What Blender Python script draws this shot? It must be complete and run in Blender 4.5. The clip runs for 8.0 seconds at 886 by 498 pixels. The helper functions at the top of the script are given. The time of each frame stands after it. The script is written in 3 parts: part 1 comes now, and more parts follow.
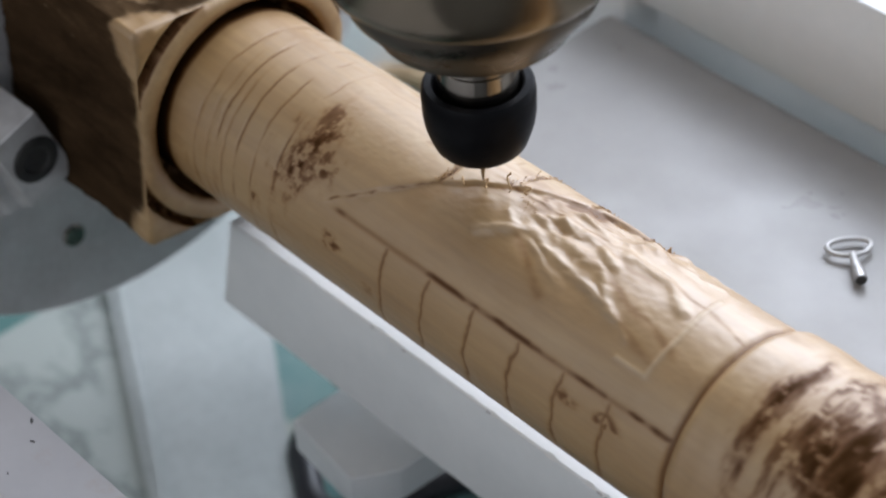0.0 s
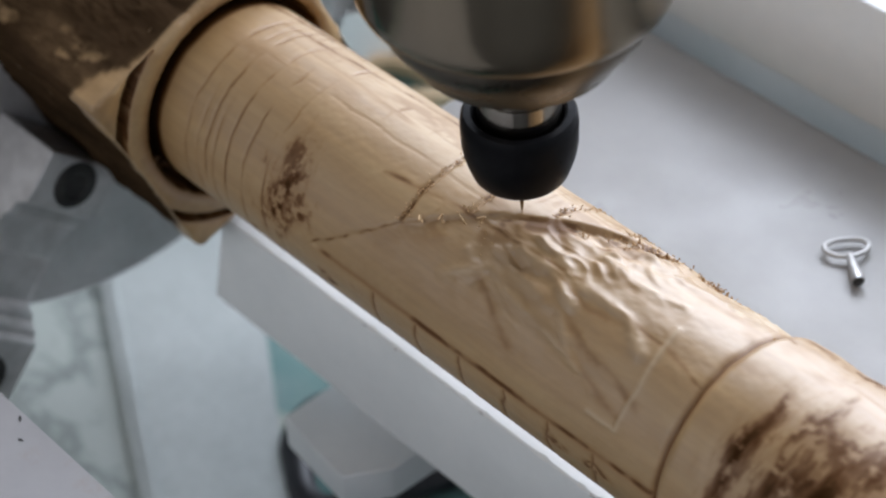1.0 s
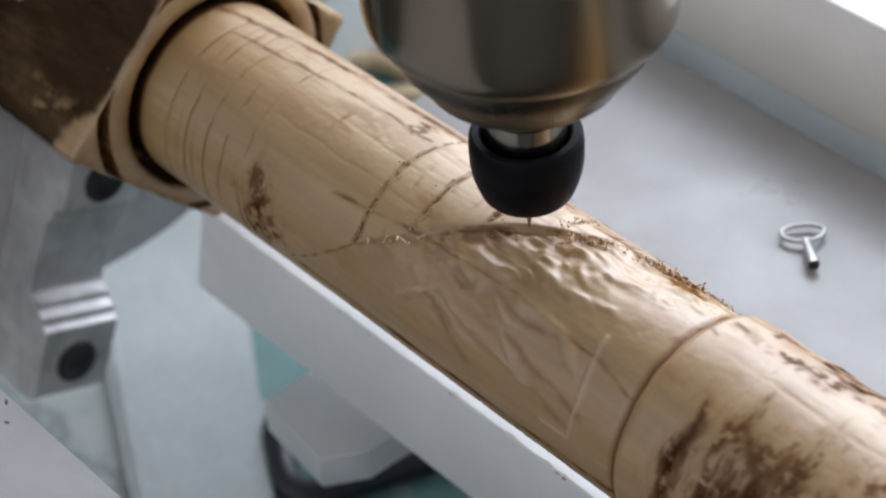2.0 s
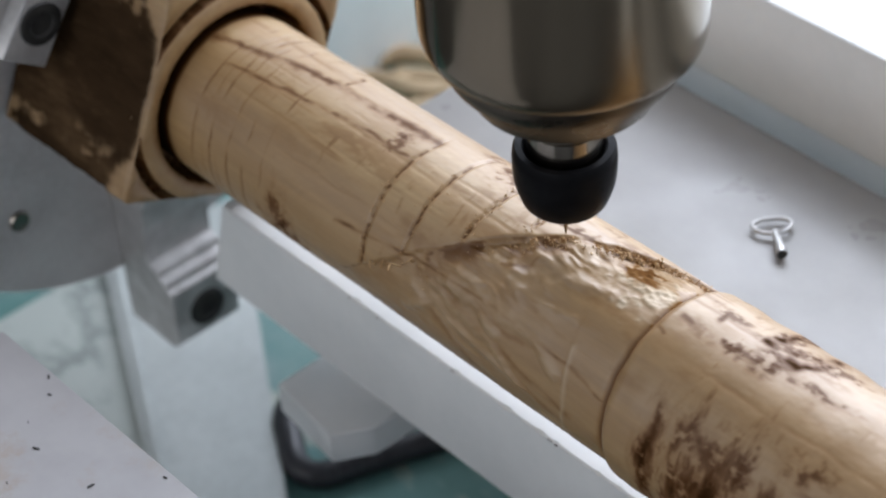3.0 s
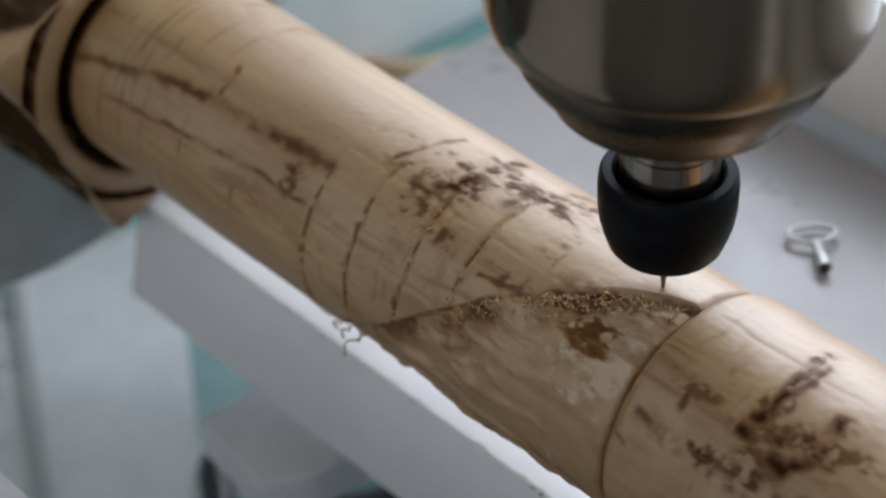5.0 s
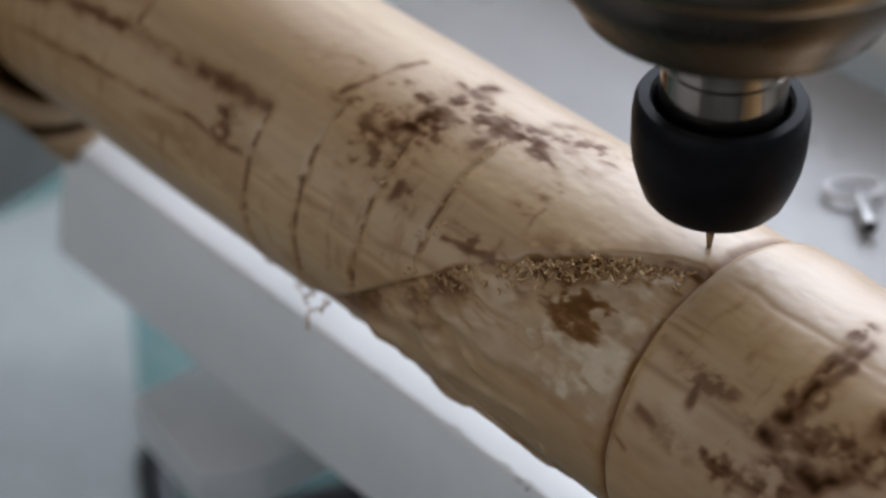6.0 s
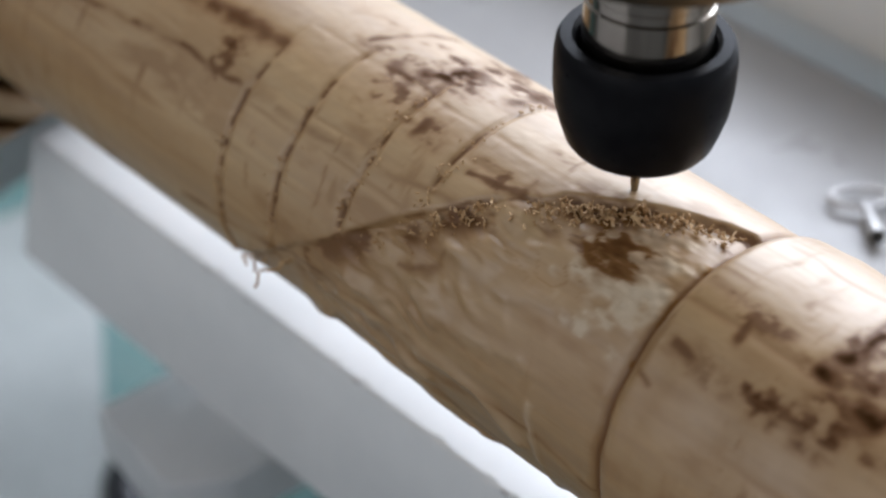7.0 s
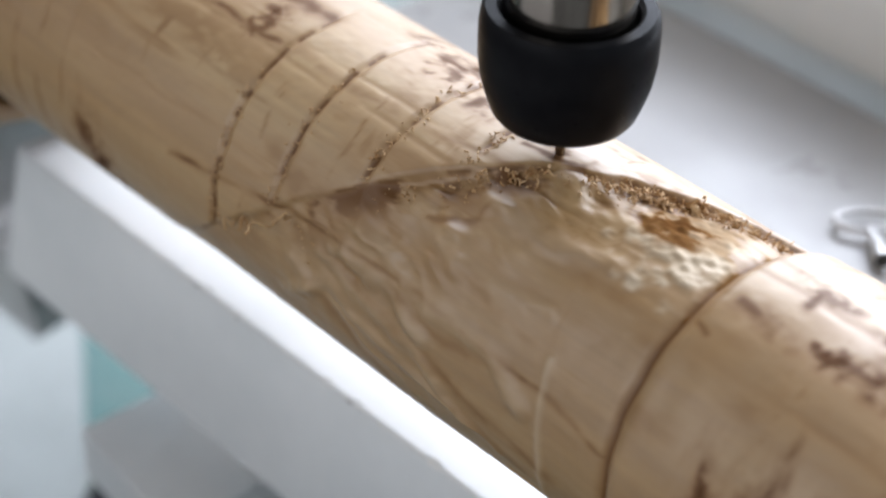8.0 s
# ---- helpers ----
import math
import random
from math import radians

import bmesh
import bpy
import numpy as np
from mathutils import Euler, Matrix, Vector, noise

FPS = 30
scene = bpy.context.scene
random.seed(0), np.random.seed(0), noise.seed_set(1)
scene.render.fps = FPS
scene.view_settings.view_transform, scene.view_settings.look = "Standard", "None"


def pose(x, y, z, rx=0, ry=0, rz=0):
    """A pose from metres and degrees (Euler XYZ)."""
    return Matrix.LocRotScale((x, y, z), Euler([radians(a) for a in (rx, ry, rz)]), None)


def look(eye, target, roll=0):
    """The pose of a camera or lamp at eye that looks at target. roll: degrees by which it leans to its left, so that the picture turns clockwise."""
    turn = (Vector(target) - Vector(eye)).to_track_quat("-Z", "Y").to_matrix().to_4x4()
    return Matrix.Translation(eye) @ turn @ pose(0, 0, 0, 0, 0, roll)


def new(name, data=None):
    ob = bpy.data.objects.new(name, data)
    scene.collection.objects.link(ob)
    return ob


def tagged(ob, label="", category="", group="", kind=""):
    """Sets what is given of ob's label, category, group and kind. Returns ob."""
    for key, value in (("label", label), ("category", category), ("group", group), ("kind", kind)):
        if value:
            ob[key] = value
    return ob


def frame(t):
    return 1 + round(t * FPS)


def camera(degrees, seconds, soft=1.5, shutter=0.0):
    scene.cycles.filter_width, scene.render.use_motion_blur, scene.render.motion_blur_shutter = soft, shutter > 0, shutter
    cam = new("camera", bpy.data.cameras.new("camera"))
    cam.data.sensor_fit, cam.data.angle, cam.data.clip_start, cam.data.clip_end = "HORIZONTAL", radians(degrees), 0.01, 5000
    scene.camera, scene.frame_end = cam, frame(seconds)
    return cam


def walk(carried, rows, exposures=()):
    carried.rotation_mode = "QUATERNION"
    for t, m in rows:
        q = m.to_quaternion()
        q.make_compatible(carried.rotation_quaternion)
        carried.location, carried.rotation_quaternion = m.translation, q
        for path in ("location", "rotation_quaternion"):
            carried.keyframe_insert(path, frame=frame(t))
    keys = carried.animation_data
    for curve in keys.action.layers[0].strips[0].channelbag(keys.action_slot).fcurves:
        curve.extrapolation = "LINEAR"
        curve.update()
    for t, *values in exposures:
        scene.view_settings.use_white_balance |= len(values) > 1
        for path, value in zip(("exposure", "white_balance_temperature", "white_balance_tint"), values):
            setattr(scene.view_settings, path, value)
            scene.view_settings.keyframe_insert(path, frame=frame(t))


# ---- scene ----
PATH = [
    (0, look((0.4577, -0.3051, 0.4099), (0.1090, -0.0166, 0.0160), -4.17)),
    (0.5, look((0.4563, -0.2985, 0.4082), (0.1072, -0.0129, 0.0125), -4.33)),
    (1, look((0.4519, -0.2980, 0.4106), (0.1066, -0.0122, 0.0118), -3.76)),
    (1.5, look((0.4556, -0.2917, 0.4116), (0.1100, -0.0085, 0.0111), -4.22)),
    (3, look((0.5144, -0.3497, 0.4549), (0.1678, -0.0544, 0.0642), -3.64)),
    (3.5, look((0.5161, -0.3518, 0.4569), (0.1694, -0.0566, 0.0662), -3.34)),
    (4, look((0.5180, -0.3550, 0.4490), (0.1693, -0.0541, 0.0644), -2.90)),
    (5.5, look((0.4084, -0.2537, 0.2896), (0.0529, 0.0625, -0.0761), -0.84)),
    (6, look((0.3998, -0.2439, 0.2706), (0.0459, 0.0730, -0.0958), -0.18)),
    (6.5, look((0.3923, -0.2388, 0.2552), (0.0391, 0.0823, -0.1083), 0.64)),
    (7, look((0.3888, -0.2358, 0.2457), (0.0320, 0.0914, -0.1088), 1.27)),
    (7.5, look((0.3825, -0.2344, 0.2335), (0.0242, 0.1014, -0.1113), 2.22)),
    (8, look((0.3808, -0.2351, 0.2355), (0.0241, 0.1016, -0.1101), 2.46)),
]
cam = camera(23.017, 8.0, soft=2.2)
walk(cam, PATH, [(0, 0.10), (1.5, 0.10), (4, 0.10), (5.5, -0.36), (6, -0.18), (6.5, -0.02), (7, 0.18), (7.5, 0.36), (8, 0.50)])

# turn of the workpiece (degrees) and place of the cutter's tip
TURN = [(0, 0.0), (0.5, 15.3), (1, 27.3), (1.5, 37.0), (3, 70.8), (3.5, 81.1), (4, 92.9), (5.5, 127.7),
        (6, 129.4), (6.5, 116.0), (7, 106.6), (7.5, 94.6), (8, 82.4)]
TIP = [(0, 0.1085, 0.0305), (0.5, 0.1179, 0.0299), (1, 0.1261, 0.0302), (1.5, 0.1345, 0.0289), (3, 0.161, 0.0325),
       (3.5, 0.1681, 0.0309), (4, 0.1757, 0.0314), (5.5, 0.1987, 0.0286), (6, 0.1996, 0.0288), (6.5, 0.1908, 0.0288),
       (7, 0.1807, 0.0274), (7.5, 0.1724, 0.0274), (8, 0.1605, 0.0256)]

# ---- light ----
world = bpy.data.worlds.new("daylight")
scene.world = world
world.use_nodes = True
sky = world.node_tree.nodes.new("ShaderNodeTexSky")
sky.sky_type, sky.sun_disc = 'NISHITA', False
sky.sun_elevation, sky.sun_rotation = radians(40), radians(20)
world.node_tree.nodes["Background"].inputs[1].default_value = 0.1
world.node_tree.links.new(sky.outputs[0], world.node_tree.nodes["Background"].inputs[0])

FLOOR = -0.20


def area_lamp(name, x, y, z, sx, sy, target, watts, color):
    data = bpy.data.lights.new(name, 'AREA')
    data.shape, data.size, data.size_y, data.energy, data.color = 'RECTANGLE', sx, sy, watts, color
    ob = new(name, data)
    ob.matrix_world = look((x, y, z), target)
    return ob


area_lamp("window_daylight", -0.40, 1.15, 0.78, 2.4, 1.25, (0.05, 0.0, 0.0), 78, (0.81, 0.87, 1.0))
# added fill from the east, no source known there
area_lamp("side_fill", 2.56, 0.1, 1.1, 1.7, 1.3, (0.0, 0.0, 0.0), 3, (0.95, 0.97, 1.0))
# invented fill behind the camera, brightens faces turned to -y
area_lamp("back_fill", 0.0, -2.16, 1.15, 2.2, 1.2, (0.0, 0.0, 0.0), 12.5, (1.0, 0.96, 0.93))

# ---- materials ----


def material(name, rough=0.5, metal=0.0, spec=0.5):
    m = bpy.data.materials.new(name)
    m.use_nodes = True
    b = m.node_tree.nodes["Principled BSDF"]
    b.inputs["Roughness"].default_value, b.inputs["Metallic"].default_value = rough, metal
    b.inputs["Specular IOR Level"].default_value = spec
    return m, m.node_tree, b


def nd(tree, kind, **inputs):
    n = tree.nodes.new(kind)
    for k, v in inputs.items():
        n.inputs[k.replace("_", " ")].default_value = v
    return n


def mix(tree, fac, a, b, mode='MIX'):
    n = tree.nodes.new("ShaderNodeMix")
    n.data_type, n.blend_type = 'RGBA', mode
    for i, v in ((0, fac), (6, a), (7, b)):
        if hasattr(v, "links"):
            tree.links.new(v, n.inputs[i])
        else:
            n.inputs[i].default_value = v if i == 0 else (*v, 1)
    return n.outputs[2]


def noise_tex(tree, scale, stretch=(1, 1, 1), detail=4, rough=0.6):
    co = tree.nodes.new("ShaderNodeTexCoord")
    mp = tree.nodes.new("ShaderNodeMapping")
    mp.inputs["Scale"].default_value = stretch
    tree.links.new(co.outputs["Object"], mp.inputs[0])
    n = nd(tree, "ShaderNodeTexNoise", Scale=scale, Detail=detail, Roughness=rough)
    tree.links.new(mp.outputs[0], n.inputs["Vector"])
    return n.outputs[0]


def ramp(tree, fac, *stops):
    n = tree.nodes.new("ShaderNodeValToRGB")
    e = n.color_ramp.elements
    while len(e) < len(stops):
        e.new(0.5)
    for el, (pos, col) in zip(e, stops):
        el.position, el.color = pos, (*col, 1) if not isinstance(col, (int, float)) else (col, col, col, 1)
    tree.links.new(fac, n.inputs[0])
    return n.outputs[0]


def bump(tree, b, height, strength, dist):
    n = nd(tree, "ShaderNodeBump", Strength=strength, Distance=dist)
    tree.links.new(height, n.inputs["Height"])
    tree.links.new(n.outputs[0], b.inputs["Normal"])


def two_tone(name, c1, c2, scale, rough, metal=0.0, stretch=(1, 1, 1), lo=0.35, hi=0.65, bump_s=0.0, bump_d=0.0005, fine=0.0, spec=0.5):
    m, t, b = material(name, rough, metal, spec)
    n = noise_tex(t, scale, stretch)
    col = ramp(t, n, (lo, c1), (hi, c2))
    if fine:
        col = mix(t, fine, col, ramp(t, noise_tex(t, scale * 14, stretch), (0.3, 0.0), (0.7, 1.0)), 'OVERLAY')
    t.links.new(col, b.inputs["Base Color"])
    r = ramp(t, noise_tex(t, scale * 3, stretch), (0.3, max(rough - 0.1, 0)), (0.7, min(rough + 0.12, 1)))
    t.links.new(r, b.inputs["Roughness"])
    if bump_s:
        bump(t, b, noise_tex(t, scale * 10, stretch), bump_s, bump_d)
    return m


def wood_material():
    m, t, b = material("carved_wood", 0.4, 0, 0.5)
    at = t.nodes.new("ShaderNodeAttribute")
    at.attribute_name = "wear"
    sep = t.nodes.new("ShaderNodeSeparateColor")
    t.links.new(at.outputs["Color"], sep.inputs[0])
    grain = noise_tex(t, 60, (0.12, 1, 1), 6, 0.65)
    fine = noise_tex(t, 420, (0.06, 1, 1), 4, 0.6)
    blot = noise_tex(t, 22, (0.6, 1, 1), 3, 0.5)
    streak = noise_tex(t, 130, (0.07, 1, 1), 5, 0.7)
    col = ramp(t, grain, (0.28, (0.265, 0.140, 0.041)), (0.5, (0.350, 0.208, 0.076)), (0.72, (0.43, 0.285, 0.125)))
    col = mix(t, ramp(t, blot, (0.45, 0.0), (0.75, 0.4)), col, (0.27, 0.155, 0.060))
    col = mix(t, ramp(t, streak, (0.58, 0.0), (0.74, 0.22)), col, (0.22, 0.115, 0.045))
    col = mix(t, 0.12, col, ramp(t, fine, (0.3, (0.25, 0.25, 0.25)), (0.7, (0.85, 0.85, 0.85))), 'OVERLAY')
    col = mix(t, sep.outputs[1], col, (0.60, 0.50, 0.37))
    col = mix(t, sep.outputs[2], col, ramp(t, noise_tex(t, 45, (0.3, 1, 1), 6, 0.7), (0.3, (0.018, 0.011, 0.006)), (0.55, (0.050, 0.030, 0.016)), (0.78, (0.14, 0.088, 0.046))))
    tan = ramp(t, sep.outputs[0], (0.0, (0.30, 0.155, 0.055)), (0.5, (0.17, 0.076, 0.020)), (0.85, (0.095, 0.038, 0.010)), (1.0, (0.030, 0.013, 0.004)))
    soak = ramp(t, mix(t, 0.5, sep.outputs[0], grain, 'OVERLAY'), (0.03, 0.0), (0.6, 0.95), (1.0, 1.0))
    col = mix(t, soak, col, tan)
    t.links.new(col, b.inputs["Base Color"])
    r = ramp(t, grain, (0.3, 0.38), (0.7, 0.52))
    t.links.new(mix(t, sep.outputs[0], r, (0.62, 0.62, 0.62)), b.inputs["Roughness"])
    b.inputs["Coat Roughness"].default_value, b.inputs["Coat IOR"].default_value = 0.54, 2.05
    bare = mix(t, 1.0, (1, 1, 1), mix(t, 1.0, mix(t, 1.0, sep.outputs[0], sep.outputs[2], 'ADD'), sep.outputs[1], 'ADD'), 'SUBTRACT')
    t.links.new(mix(t, 1.0, bare, (0.78, 0.78, 0.78), 'MULTIPLY'), b.inputs["Coat Weight"])
    t.links.new(mix(t, 1.0, bare, (0.2, 0.2, 0.2), 'MULTIPLY'), b.inputs["Specular IOR Level"])
    bump(t, b, fine, 0.2, 0.0003)
    return m


WOOD = wood_material()
CHIP = two_tone("fresh_wood_chip", (0.32, 0.17, 0.06), (0.58, 0.39, 0.20), 300, 0.7)
PAINT = two_tone("white_machine_paint", (0.78, 0.80, 0.80), (0.86, 0.87, 0.865), 18, 0.38, fine=0.05)
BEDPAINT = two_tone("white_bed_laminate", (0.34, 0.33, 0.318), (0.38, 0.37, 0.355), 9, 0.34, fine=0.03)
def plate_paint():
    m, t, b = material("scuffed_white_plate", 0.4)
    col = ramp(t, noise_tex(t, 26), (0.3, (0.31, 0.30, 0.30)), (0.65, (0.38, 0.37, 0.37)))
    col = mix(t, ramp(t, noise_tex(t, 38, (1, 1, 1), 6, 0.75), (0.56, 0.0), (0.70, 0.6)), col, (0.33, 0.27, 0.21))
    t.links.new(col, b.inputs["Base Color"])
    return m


PLATE = plate_paint()
STEEL = two_tone("brushed_steel", (0.58, 0.56, 0.55), (0.70, 0.68, 0.67), 30, 0.5, 0.55, (1, 1, 1), fine=0.1)
DARKSTEEL = two_tone("worn_jaw_steel", (0.42, 0.41, 0.40), (0.66, 0.65, 0.64), 60, 0.42, 0.55, bump_s=0.2)
SPINDLE = two_tone("satin_spindle_steel", (0.21, 0.18, 0.135), (0.28, 0.24, 0.18), 12, 0.14, 1.0, (1, 1, 0.1))
# spindle steel again, a dark reflection put into its colour
REFLECT_DARK = two_tone("reflection_dark_steel", (0.11, 0.095, 0.075), (0.16, 0.14, 0.11), 20, 0.3, 1.0)
KEYSTEEL = two_tone("dull_nickel", (0.48, 0.47, 0.46), (0.58, 0.57, 0.56), 90, 0.45, 0.7)
CHROME = two_tone("polished_steel", (0.30, 0.27, 0.23), (0.40, 0.37, 0.32), 40, 0.15, 1.0)
BLACK = two_tone("blackened_nut", (0.005, 0.005, 0.006), (0.010, 0.010, 0.011), 80, 0.36, 0.0, spec=0.05)
SOCKET = two_tone("dark_socket", (0.01, 0.01, 0.01), (0.03, 0.028, 0.025), 120, 0.6)
HOSE = two_tone("black_rubber", (0.010, 0.010, 0.014), (0.02, 0.02, 0.024), 60, 0.42)
TWIG = two_tone("pale_offcut", (0.40, 0.28, 0.16), (0.58, 0.44, 0.28), 80, 0.7)
WALL = two_tone("matt_wall_paint", (0.62, 0.61, 0.60), (0.68, 0.67, 0.66), 2, 0.8)


def teal_floor():
    m, t, b = material("teal_marbled_floor", 0.6)
    n = noise_tex(t, 9, (1, 1, 1), 6, 0.65)
    v = noise_tex(t, 5, (1, 2.4, 1), 5, 0.7)
    col = ramp(t, n, (0.3, (0.05, 0.145, 0.135)), (0.55, (0.12, 0.25, 0.235)), (0.75, (0.24, 0.33, 0.32)))
    col = mix(t, ramp(t, v, (0.62, 0.0), (0.70, 0.8)), col, (0.62, 0.60, 0.52))
    t.links.new(col, b.inputs["Base Color"])
    return m


def marble():
    m, t, b = material("veined_white_marble", 0.25)
    n = noise_tex(t, 7, (1, 1.5, 1), 6, 0.72)
    col = ramp(t, n, (0.44, (0.46, 0.50, 0.47)), (0.5, (0.26, 0.29, 0.275)), (0.54, (0.44, 0.475, 0.45)), (0.8, (0.50, 0.53, 0.50)))
    t.links.new(col, b.inputs["Base Color"])
    return m


TEAL, MARBLE = teal_floor(), marble()
PANEL = two_tone("grey_white_panel_paint", (0.42, 0.45, 0.44), (0.51, 0.54, 0.53), 14, 0.4, fine=0.06)
CONCRETE = two_tone("grey_concrete", (0.10, 0.10, 0.10), (0.15, 0.15, 0.145), 4, 0.7)

# ---- mesh helpers ----


def finish(name, bm, mat, parent=None, label="", smooth=True):
    me = bpy.data.meshes.new(name)
    bmesh.ops.recalc_face_normals(bm, faces=bm.faces)
    bm.to_mesh(me)
    bm.free()
    me.materials.append(mat)
    if smooth:
        me.shade_smooth()
        me.set_sharp_from_angle(angle=radians(35))
    ob = new(name, me)
    ob.parent = parent
    if label:
        ob["label"] = label
    return ob


def part(name, bm, mat, parent, label="", smooth=True):
    return finish(name, bm, mat, parent, label, smooth)


def box(x0, x1, y0, y1, z0, z1, bevel=0.001, seg=2, bm=None):
    bm = bm or bmesh.new()
    vs = [bm.verts.new((x, y, z)) for x in (x0, x1) for y in (y0, y1) for z in (z0, z1)]
    fs = [bm.faces.new([vs[i] for i in q]) for q in ((0, 1, 3, 2), (4, 6, 7, 5), (0, 4, 5, 1), (2, 3, 7, 6), (0, 2, 6, 4), (1, 5, 7, 3))]
    if bevel:
        es = list({e for f in fs for e in f.edges})
        bmesh.ops.bevel(bm, geom=es, offset=bevel, segments=seg, affect='EDGES', profile=0.5)
    return bm


def lathe(profile, n=96, axis='z', bm=None, closed=False):
    """Profile of (radius, height) turned about the axis."""
    bm = bm or bmesh.new()
    rings = []
    for r, h in profile:
        ring = []
        for k in range(n):
            a = 2 * math.pi * k / n
            c, s = r * math.cos(a), r * math.sin(a)
            ring.append(bm.verts.new((c, s, h) if axis == 'z' else (h, c, s)))
        rings.append(ring)
    pairs = list(zip(rings, rings[1:])) + ([(rings[-1], rings[0])] if closed else [])
    for a, b in pairs:
        for k in range(n):
            bm.faces.new((a[k], a[(k + 1) % n], b[(k + 1) % n], b[k]))
    if not closed:
        for ring in (rings[0], rings[-1]):
            bm.faces.new(ring)
    return bm


def tube(points, radius, n=16, closed=False, bm=None):
    bm = bm or bmesh.new()
    pts = [Vector(q) for q in points]
    rings = []
    up = Vector((0, 0, 1))
    for i, q in enumerate(pts):
        a = pts[i - 1] if (i or closed) else q
        b = pts[(i + 1) % len(pts)] if (i + 1 < len(pts) or closed) else q
        d = (b - a).normalized()
        s = d.cross(up)
        s = s.normalized() if s.length > 1e-4 else Vector((1, 0, 0))
        u = s.cross(d)
        r = radius[i] if isinstance(radius, (list, tuple)) else radius
        rings.append([bm.verts.new(q + (s * math.cos(2 * math.pi * k / n) + u * math.sin(2 * math.pi * k / n)) * r) for k in range(n)])
    pairs = list(zip(rings, rings[1:])) + ([(rings[-1], rings[0])] if closed else [])
    for a, b in pairs:
        for k in range(n):
            bm.faces.new((a[k], a[(k + 1) % n], b[(k + 1) % n], b[k]))
    if not closed:
        bm.faces.new(rings[0])
        bm.faces.new(rings[-1])
    return bm


def flat_sheet(outline, z0, z1):
    bm = bmesh.new()
    rings = [[bm.verts.new((x, y, z)) for x, y in outline] for z in (z0, z1)]
    k = len(outline)
    for i in range(k):
        bm.faces.new((rings[0][i], rings[0][(i + 1) % k], rings[1][(i + 1) % k], rings[1][i]))
    for r in rings:
        bm.faces.new(r)
    bmesh.ops.bevel(bm, geom=list(bm.edges), offset=0.0005, segments=1, affect='EDGES')
    return bm


def thing(name, m, label, category, group=""):
    ob = new(name)
    ob.matrix_world = m
    ob.empty_display_size = 0.01
    return tagged(ob, label, category, group)


def curve_points(ctrl, n=12):
    """A smooth line through a few control points."""
    c = [Vector(q) for q in ctrl]
    c = [c[0] * 2 - c[1], *c, c[-1] * 2 - c[-2]]
    out = []
    for i in range(1, len(c) - 2):
        for k in range(n):
            t = k / n
            a, b, d, e = c[i - 1], c[i], c[i + 1], c[i + 2]
            out.append(0.5 * ((2 * b) + (d - a) * t + (2 * a - 5 * b + 4 * d - e) * t * t + (3 * b - a - 3 * d + e) * t ** 3))
    return out + [c[-2]]


# ---- setting ----


def room():
    f = finish("floor", box(-2.6, 2.6, -2.2, 1.2, FLOOR - 0.1, FLOOR - 0.004, 0), CONCRETE, smooth=False)
    tagged(f, "plain grey concrete workshop floor", "floor", kind="structure")
    f = finish("floor_covering", box(-0.45, 0.16, -0.20, 0.60, FLOOR - 0.004, FLOOR, 0), TEAL, smooth=False)
    tagged(f, "teal marbled floor tile with pale veins under the machine", "floor tile", kind="structure")
    c = finish("ceiling", box(-2.6, 2.6, -2.2, 1.2, 2.2, 2.3, 0), WALL, smooth=False)
    tagged(c, "plain grey ceiling", "ceiling", kind="structure")
    for name, dims in (("wall_west", (-2.7, -2.6, -2.2, 1.2, FLOOR, 2.2)),):
        w = finish(name, box(*dims, 0), WALL, smooth=False)
        tagged(w, "plain matt grey wall", "wall", kind="structure")
    bm = box(-2.7, -1.7, 1.2, 1.3, FLOOR, 2.2, 0)
    box(0.9, 2.7, 1.2, 1.3, FLOOR, 2.2, 0, bm=bm)
    box(-1.7, 0.9, 1.2, 1.3, FLOOR, 0.12, 0, bm=bm)
    box(-1.7, 0.9, 1.2, 1.3, 1.45, 2.2, 0, bm=bm)
    tagged(finish("wall_north", bm, WALL, smooth=False), "plain matt grey wall with a wide window opening", "wall", kind="structure")
    # unseen south wall; the opening is invented along with the back fill
    bm = box(-2.7, -1.15, -2.3, -2.2, FLOOR, 2.2, 0)
    box(1.15, 2.7, -2.3, -2.2, FLOOR, 2.2, 0, bm=bm)
    box(-1.15, 1.15, -2.3, -2.2, FLOOR, 0.5, 0, bm=bm)
    box(-1.15, 1.15, -2.3, -2.2, 1.8, 2.2, 0, bm=bm)
    tagged(finish("wall_south", bm, WALL, smooth=False), "plain matt grey wall with an opening added for the back fill lamp", "wall", kind="structure")
    # unseen east wall, its opening made up to suit the fill lamp
    bm = box(2.6, 2.7, -2.2, -0.8, FLOOR, 2.2, 0)
    box(2.6, 2.7, 1.0, 1.2, FLOOR, 2.2, 0, bm=bm)
    box(2.6, 2.7, -0.8, 1.0, FLOOR, 0.40, 0, bm=bm)
    box(2.6, 2.7, -0.8, 1.0, 1.80, 2.2, 0, bm=bm)
    tagged(finish("wall_east", bm, WALL, smooth=False), "plain matt grey wall with a square opening added for the fill lamp", "wall", kind="structure")


room()


